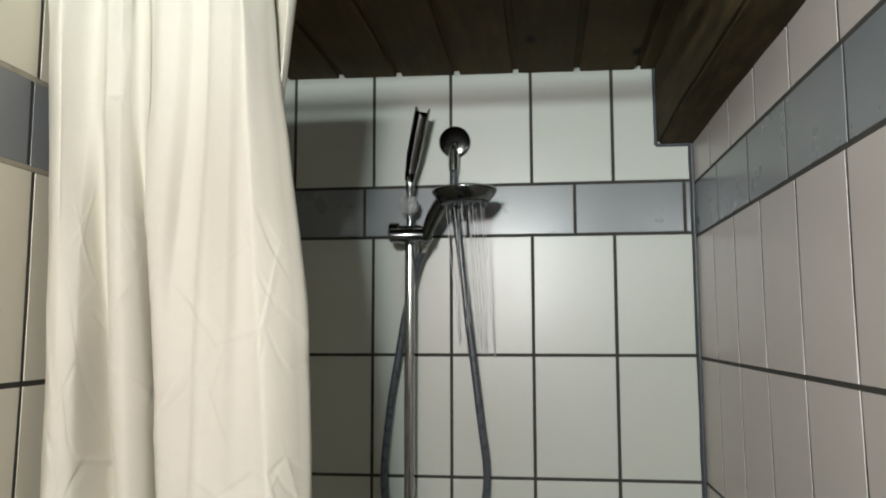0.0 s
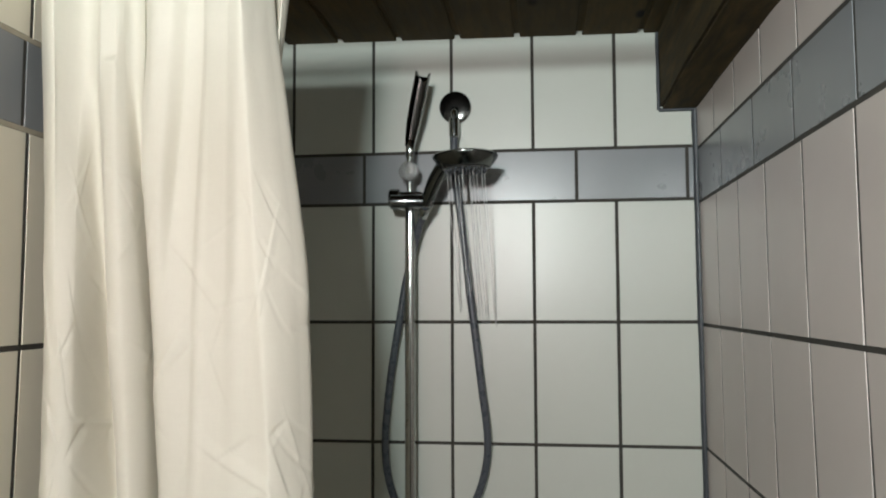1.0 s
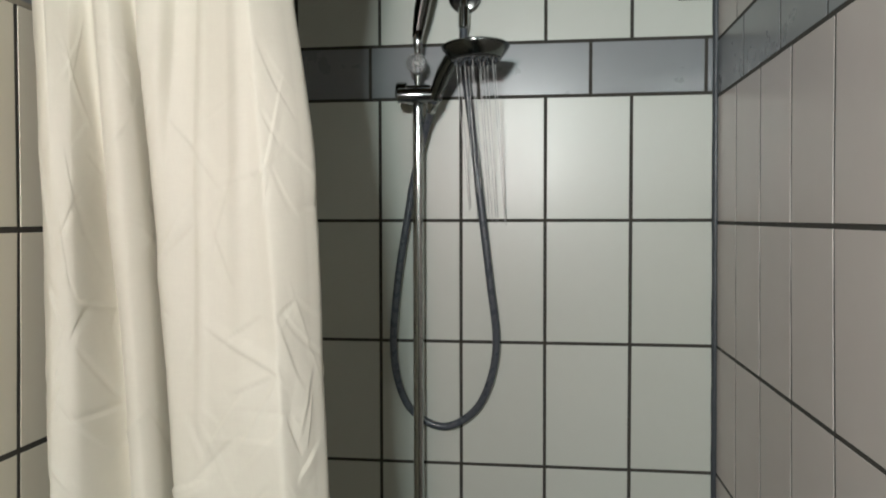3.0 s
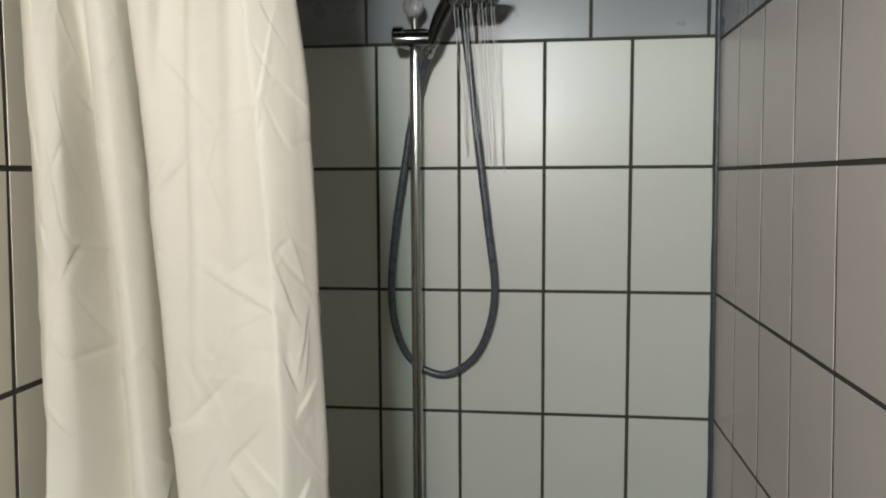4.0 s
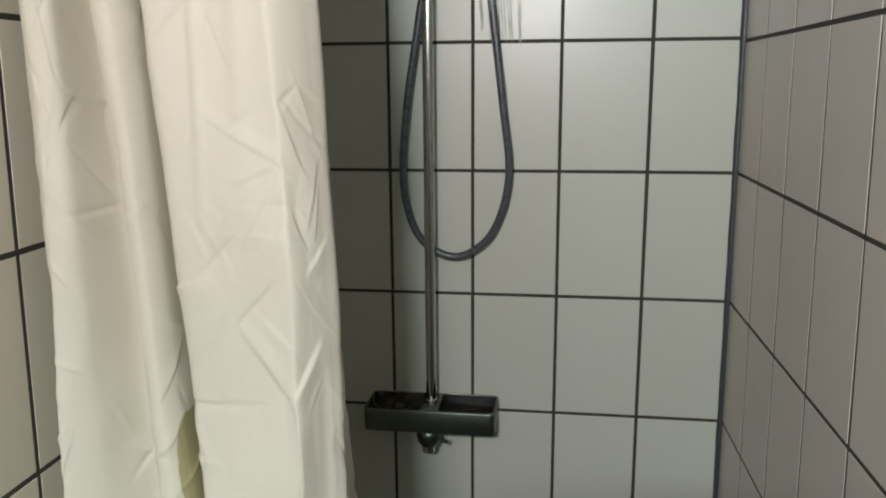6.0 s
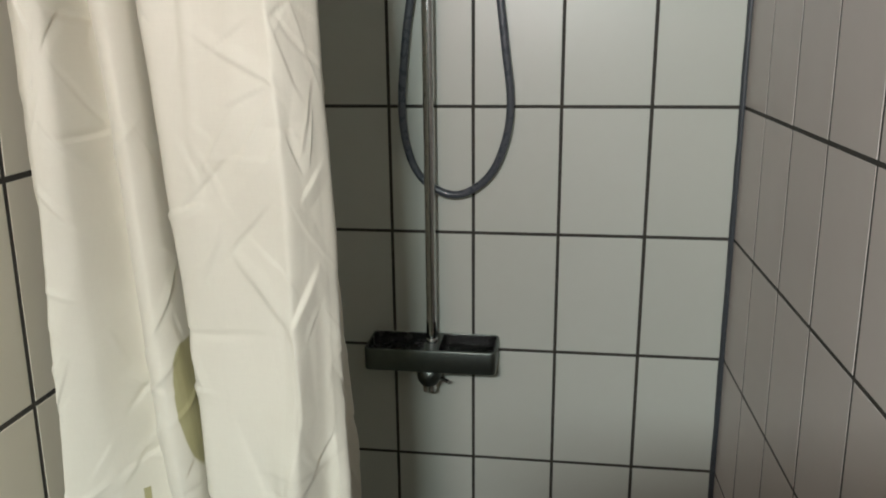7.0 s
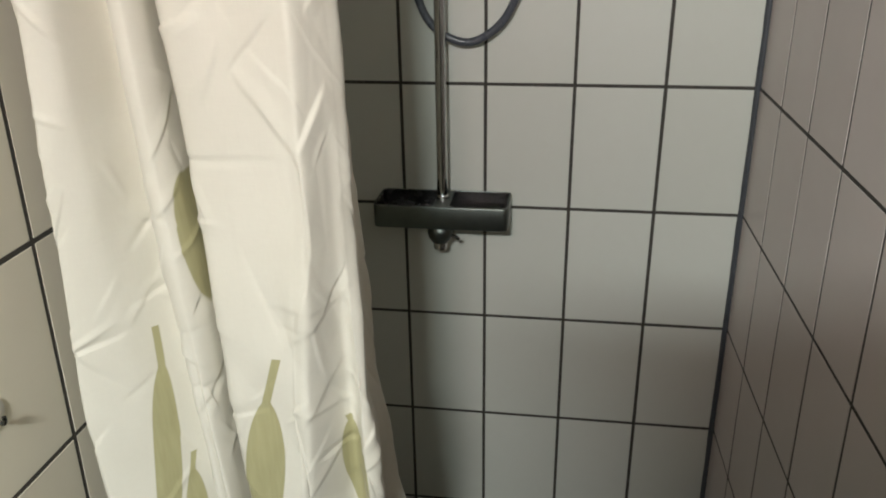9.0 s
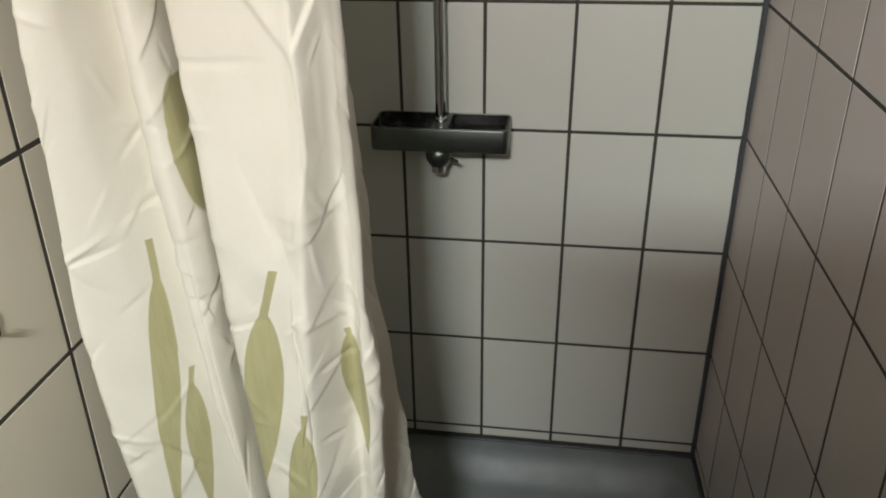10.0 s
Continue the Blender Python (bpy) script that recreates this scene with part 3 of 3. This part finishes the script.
    for at, deep, w0, w1, z0, z1 in ((-0.858, 0.011, 0.008, 0.046, 2.02, 2.2), (-0.788, 0.006, 0.055, 0.016, 1.75, 2.1), (-0.905, 0.008, 0.032, 0.012, 2.2, 2.36), (-0.755, 0.003, 0.014, 0.026, 1.7, 2.0),
                                     (-0.835, 0.005, 0.020, 0.009, 1.62, 1.9), (-0.815, 0.003, 0.012, 0.030, 1.5, 1.8), (-1.005, 0.004, 0.016, 0.03, 1.5, 2.3), (-0.985, 0.004, 0.020, 0.010, 1.9, 2.2)):
        wander = np.array([0.010 * noise.noise(Vector((q * 2.6, at * 31, 7))) for q in z])[:, None]
        d = X - at - wander
        dent += 1.4 * deep * np.exp(-np.where(d < 0, (d / w0) ** 2, (d / w1) ** 2)) * np.clip((Z - z0) / (z1 - z0), 0, 1)
    # a pinched pocket below the rod, pleats at the rod
    d, e = X + 0.943 - 0.08 * (Z - 2.40), Z - 2.385
    dent += 0.009 * np.exp(-np.where(d < 0, (d / 0.012) ** 2, (d / 0.007) ** 2)) * np.clip((e + 0.035) / 0.012, 0, 1) * np.clip((0.085 - e) / 0.07, 0, 1)
    dent += 0.012 * np.exp(-((P - 7.7) / 0.3) ** 2) * np.clip((1.3 - Z) / 0.3, 0, 1)
    dent += 0.010 * np.sin(A * 62) * np.clip((Z - 2.44) / 0.11, 0, 1) ** 2

    def grain(fa, fz, skew, seed):
        return np.array([noise.noise(Vector((a * fa + q * skew, q * fz + a * skew * 0.7, seed))) for a, q in zip(A.ravel(), Z.ravel())]).reshape(A.shape)

    def facets(scatter, count, aspect, lean, seed):
        """Distance to the nearest of many scattered points: flat facets that meet in sharp ridges."""
        pts = np.random.RandomState(seed).uniform((-0.05, 0.15), (1.1, 2.6), (count, 2))
        near = np.full(A.shape, 9.0)
        for a, q in pts:
            zone = np.abs(z - q) < scatter
            da, dz = A[zone] - a, Z[zone] - q
            near[zone] = np.minimum(near[zone], np.sqrt((da + lean * dz) ** 2 + (dz * aspect) ** 2 + 0.003 ** 2))
        return np.minimum(near, 0.08)

    # how crumpled the cloth is: calm above, pressed into many folds at the free edge below
    edge = np.clip((X + 0.80) / 0.08, 0, 1) * (P > 11)
    rough = np.interp(Z, [0.7, 1.2, 1.6, 2.0, 2.3], [0.65, 0.60, 0.52, 0.38, 0.20]) + 0.70 * edge * np.interp(Z, [1.1, 1.45, 1.7], [1.0, 0.5, 0.0])
    patch = np.clip(0.35 + 1.3 * grain(7, 3.5, 1.0, 2.2), 0.1, 1.0)
    dent += 0.0035 * grain(8, 3.2, 1.0, 3.1) * np.clip(rough, 0.2, 1)
    dent += 0.085 * rough * facets(0.30, 150, 0.5, 0.35, 5)
    dent -= 0.09 * rough * patch * facets(0.16, 520, 0.55, -0.3, 9)
    rnd = np.random.RandomState(11)

    def crease(ca, cz, angle, length, steep, gentle, high, bow=0.0, flip=1):
        zone = np.abs(z - cz) < length + 0.03
        da, dz = A[zone] - ca, Z[zone] - cz
        ahead = da * math.cos(angle) + dz * math.sin(angle)
        across = (-da * math.sin(angle) + dz * math.cos(angle) + bow * ahead ** 2) * flip
        bank = np.clip(np.where(across < 0, 1 + across / steep, 1 - across / gentle), 0, 1)
        dent[zone] += high * bank * np.clip(1 - (ahead / length) ** 2, 0, 1)

    for n in range(560):
        ca, cz = rnd.uniform(0.03, 1.0), 0.3 + 1.9 * rnd.uniform(0, 1) ** 1.35
        angle = rnd.choice([-1, 1]) * rnd.uniform(0.5, 1.35) if rnd.rand() < 0.90 else rnd.uniform(-0.35, 0.35)
        high = rnd.uniform(0.0006, 0.0022) * np.interp(cz, [1.2, 1.7, 2.0, 2.2], [1.5, 1.4, 1.05, 0.6]) * rnd.choice([-1, 1])
        crease(ca, cz, angle, rnd.uniform(0.015, 0.085), rnd.uniform(0.0018, 0.0035), rnd.uniform(0.008, 0.020), high, rnd.uniform(-0.5, 0.5), rnd.choice([-1, 1]))
    # the pressed creases that meet on the free panel
    middle = nz // 2

    def along(x):
        return float(A[0, np.argmin(np.abs(X[middle] - x) + 9 * ((place < 11.5) | (place > 19)))])

    for x0, z0, x1, z1, high in ((-0.772, 1.600, -0.722, 1.513, -0.0045), (-0.690, 1.580, -0.722, 1.513, -0.0060), (-0.718, 1.513, -0.710, 1.395, -0.0050), (-0.710, 1.40, -0.728, 1.285, -0.0045),
                                 (-0.780, 1.640, -0.812, 1.570, 0.0030), (-0.790, 1.325, -0.680, 1.318, -0.0030), (-0.800, 1.40, -0.765, 1.28, 0.0030), (-0.760, 1.265, -0.680, 1.340, -0.0040),
                                 (-0.742, 1.14, -0.692, 1.235, -0.0045), (-0.735, 1.02, -0.690, 1.12, -0.0045),
                                 (-0.69, 1.78, -0.712, 1.86, -0.003), (-0.695, 1.72, -0.680, 1.80, -0.003), (-0.822, 1.74, -0.80, 1.68, 0.003)):
        a0, a1 = along(x0), along(x1)
        crease((a0 + a1) / 2, (z0 + z1) / 2, math.atan2(z1 - z0, a1 - a0), 0.62 * math.hypot(a1 - a0, z1 - z0), 0.006, 0.030, (0.75 if z0 > 1.4 else 0.42) * high)
    # dents go along the cloth's own normal, away from the room
    tx, ty = np.gradient(X, axis=1), np.gradient(Y, axis=1)
    size = np.maximum(np.hypot(tx, ty), 1e-7)
    X, Y = X - dent * ty / size, Y + dent * tx / size
    # printed leaves: foot of stalk, foot of blade, tip, half width, the part of the cloth they lie on
    leaf = np.full_like(X, -0.05)
    for x0, z0, x1, z1, x2, z2, half, first, last in LEAVES:
        t = (Z - z1) / (z2 - z1)
        axis = x1 + (x2 - x1) * t
        shape = half * np.sin(np.pi * np.clip(t, 0, 1) ** 0.72) ** 0.8
        blade = np.where((t > 0) & (t < 1), shape - np.abs(X - axis), -0.05)
        t = (Z - z0) / (z1 - z0)
        stalk = np.where((t > 0) & (t < 1.25), 0.0008 + 0.18 * half - np.abs(X - (x0 + (x1 - x0) * t)), -0.05)
        both = np.where((P > first) & (P < last), np.maximum(blade, stalk), -0.05)
        leaf = np.maximum(leaf, both)
    nu = X.shape[1]
    co = np.stack([X, Y, Z], -1).reshape(-1, 3)
    idx = np.arange(nu * nz).reshape(nz, nu)
    quads = np.stack([idx[:-1, :-1], idx[:-1, 1:], idx[1:, 1:], idx[1:, :-1]], -1).reshape(-1, 4)
    data = bpy.data.meshes.new("cloth")
    data.from_pydata(co.tolist(), [], quads.tolist())
    data.attributes.new("leaf", "FLOAT", "POINT").data.foreach_set("value", leaf.reshape(-1).astype(np.float32))
    data.polygons.foreach_set("use_smooth", [True] * len(data.polygons))
    data.materials.append(CLOTH)
    curtain = thing("shower_curtain", "cream shower curtain with olive leaf print, drawn aside in folds", "shower curtain", at=(-0.86, -1.02, 2.51))
    under(curtain, tagged(new("cloth", data), "creased cream cloth with olive leaves"))
    for n in range(8):
        x = -1.05 + 0.047 * n
        ring = tube([Vector((x, -1.03 + 0.022 * math.cos(q), 2.564 + 0.022 * math.sin(q))) for q in np.linspace(0, 2 * math.pi, 21)], 0.0018, 8)
        under(curtain, part("curtain_ring", ring, WHITE))


LEAVES = (
    (-0.868, 1.545, -0.866, 1.494, -0.848, 1.262, 0.0175, 5.5, 9.6),
    (-0.958, 1.254, -0.957, 1.198, -0.972, 0.800, 0.0145, 3.0, 5.6),
    (-0.935, 1.050, -0.938, 1.020, -0.932, 0.800, 0.0125, 3.5, 7.0),
    (-0.768, 1.252, -0.790, 1.184, -0.830, 0.880, 0.0285, 10.5, 19),
    (-0.747, 1.039, -0.752, 1.006, -0.785, 0.740, 0.024, 10.5, 19),
    (-0.698, 1.138, -0.696, 1.130, -0.678, 0.930, 0.0165, 14, 19.6),
)
shower_curtain()
curtain_rod = part("curtain_rod", rod((-1.091, -1.03, 2.575), (-0.001, -1.03, 2.575), 0.0095, 0.001), WHITE)
tagged(curtain_rod, "slim white curtain rod between the walls", "curtain rod")

# ---- lamp behind the camera ----
lamp = thing("wall_lamp", "small white wall lamp on a bracket", "wall lamp", at=(-0.61, -3.1, 2.37))
under(lamp, part("housing", box(-0.785, -0.435, -3.1, -2.935, 2.375, 2.505, 0.006), WHITE))
spot = thing("ceiling_spot", "unseen white ceiling spotlight on a short stem", "spotlight", at=(-0.67, -2.72, 2.71))
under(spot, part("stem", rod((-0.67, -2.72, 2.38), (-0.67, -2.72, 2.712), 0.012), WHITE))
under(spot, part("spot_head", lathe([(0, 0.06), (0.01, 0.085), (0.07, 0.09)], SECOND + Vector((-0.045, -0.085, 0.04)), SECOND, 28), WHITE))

# small hook on the side wall
hook = thing("wall_hook", "small white plastic hook on the tiles", "hook", at=(-1.106, -1.137, 1.20))
under(hook, part("plate", lathe([(0, 0.021), (0.004, 0.021), (0.0055, 0.019)], (-1.1085, -1.138, 1.200), (-1.05, -1.138, 1.200)), WHITE))
under(hook, part("prong", tube(smooth_line([(-1.103, -1.136, 1.190), (-1.096, -1.136, 1.186), (-1.092, -1.136, 1.190), (-1.092, -1.136, 1.197)], 5), 0.0028), DULL, label="dark metal prong"))


# ---- wall tiles, each a piece of its own ----
TILE_MESHES = {}
JOINT = 0.0080


def tile_mesh(w, h, material):
    key = (round(w, 3), round(h, 3), material.name)
    if key not in TILE_MESHES:
        bm = bmesh.new()
        rings = []
        for inset, out in ((0, -0.006), (0, -0.0006), (0.0002, -0.0002), (0.0006, 0.0)):
            a, b = w / 2 - inset, h / 2 - inset
            rings.append([bm.verts.new((x, out, z)) for x, z in ((-a, -b), (a, -b), (a, b), (-a, b))])
        for p, q in zip(rings, rings[1:]):
            for i in range(4):
                j = (i + 1) % 4
                bm.faces.new((p[i], p[j], q[j], q[i]))
        bm.faces.new(rings[-1])
        bm.transform(Matrix.Diagonal((1, -1, 1, 1)))
        bmesh.ops.recalc_face_normals(bm, faces=bm.faces)
        TILE_MESHES[key] = mesh_of(bm, "tile", material)
    return TILE_MESHES[key]


def lay(wall, to_world, columns, z0, z1, material, rnd, joint=JOINT, way=0):
    """One row of tiles between the joint centres in columns, z0 and z1; way is the side to which the wall leans."""
    for a, b in zip(columns, columns[1:]):
        w, h = abs(b - a) - joint, z1 - z0 - joint
        if w < 0.004 or h < 0.004:
            continue
        ob = new("tile", tile_mesh(w, h, material))
        wobble = pose(0, rnd.uniform(-0.00015, 0.0001), 0, rnd.uniform(-0.05, 0.05), rnd.uniform(-0.12, 0.12), rnd.uniform(-0.07, 0.07))
        ob.matrix_world = to_world @ Matrix.Translation(((a + b) / 2, 0, (z0 + z1) / 2)) @ wobble
        if way:
            y, z = -abs(a + b) / 2, (z0 + z1) / 2
            out, dz, dy = lean(y, z), (lean(y, z + 0.1) - lean(y, z - 0.1)) / 0.2, (lean(y + 0.05, z) - lean(y - 0.05, z)) / 0.1
            at = Vector(ob.matrix_world.translation)
            tilt = Matrix.Rotation(math.atan(way * dz), 4, "Y") @ Matrix.Rotation(-math.atan(way * dy), 4, "Z")
            ob.matrix_world = Matrix.Translation((way * out, 0, 0)) @ Matrix.Translation(at) @ tilt @ Matrix.Translation(-at) @ ob.matrix_world
        ob.parent = wall


rnd = random.Random(7)
north = Matrix.Identity(4)
east = Matrix.Rotation(radians(-90), 4, "Z")
west = Matrix.Translation((-1.09, 0, 0)) @ Matrix.Rotation(radians(90), 4, "Z")
cols_n = [-1.092, -1.030, -0.817, -0.614, -0.4075, -0.2035, 0.004]
cols_e = [0.0, 0.194, 0.388, 0.582, 0.782, 0.985, 1.188, 1.391, 1.594, 1.797, 2.0, 2.203, 2.406, 2.61]
cols_w = [-1.358, -1.205, -1.001, -0.797, -0.593, -0.389, -0.185, 0.0]
EAST_LINES = LINES[:7] + [1.974, 2.272, 2.404]
WEST_LINES = LINES[:7] + [1.972, 2.268, 2.394]
BANDS = {"wall_north": [-1.092, -0.841, -0.570, -0.300, -0.031, 0.0], "wall_east": [0.0, 0.255, 0.515, 0.750, 0.996, 1.25, 1.51, 1.77, 2.03, 2.29, 2.55], "wall_west": [-1.358, -1.27, -1.013, -0.75, -0.49, -0.23, 0.0]}
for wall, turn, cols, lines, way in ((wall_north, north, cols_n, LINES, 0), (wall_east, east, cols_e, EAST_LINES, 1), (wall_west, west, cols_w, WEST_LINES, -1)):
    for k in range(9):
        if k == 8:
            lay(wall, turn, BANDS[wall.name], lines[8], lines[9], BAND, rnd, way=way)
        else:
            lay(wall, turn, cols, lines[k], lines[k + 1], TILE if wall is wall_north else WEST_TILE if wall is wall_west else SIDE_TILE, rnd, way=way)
lay(wall_north, north, cols_n, 2.412, 2.735, TILE, rnd)
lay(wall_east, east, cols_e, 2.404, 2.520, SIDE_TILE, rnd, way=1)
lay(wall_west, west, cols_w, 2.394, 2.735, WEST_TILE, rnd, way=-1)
for z in (2.268, 2.394):
    strip = part("mortar_strip", box(-1.0865, -1.0842, -1.358, -0.02, z - 0.0036, z + 0.0036), PALE_GROUT, label="pale mortar joint")
    strip.parent = wall_west

# ---- water drops ----
drops = random.Random(21)
bm = bmesh.new()


def drop(at, r, out):
    turn = Vector(out).to_track_quat("Z", "Y").to_matrix().to_4x4()
    made = bmesh.ops.create_icosphere(bm, subdivisions=2, radius=r)
    bmesh.ops.transform(bm, matrix=Matrix.Translation(at) @ turn @ Matrix.Diagonal((1, 1, 0.6, 1)), verts=made["verts"])


for k in range(150):
    drop((drops.uniform(-0.672, -0.56), drops.uniform(-0.120, -0.03), 1.0838), drops.uniform(0.0025, 0.0065), (0, 0, 1))
for k in range(10):
    drop((drops.uniform(-0.84, -0.745), drops.uniform(-0.11, -0.03), 1.0838), drops.uniform(0.001, 0.002), (0, 0, 1))
for k in range(16):
    a, z = drops.uniform(-0.6, 0.8), drops.uniform(1.55, 1.95)
    drop((RX + 0.0128 * math.sin(a), RY - 0.0128 * math.cos(a), z), drops.uniform(0.0011, 0.0022), (math.sin(a), -math.cos(a), 0))
for k in range(14):
    drop((drops.uniform(-0.75, -0.1), drops.uniform(-0.03, -0.006), 0.0845), drops.uniform(0.0012, 0.0025), (0, 0, 1))
tagged(part("water_drops", bm, CLEAR), "clear water drops on chrome, shelf and tray rim", "water drops", kind="stuff")
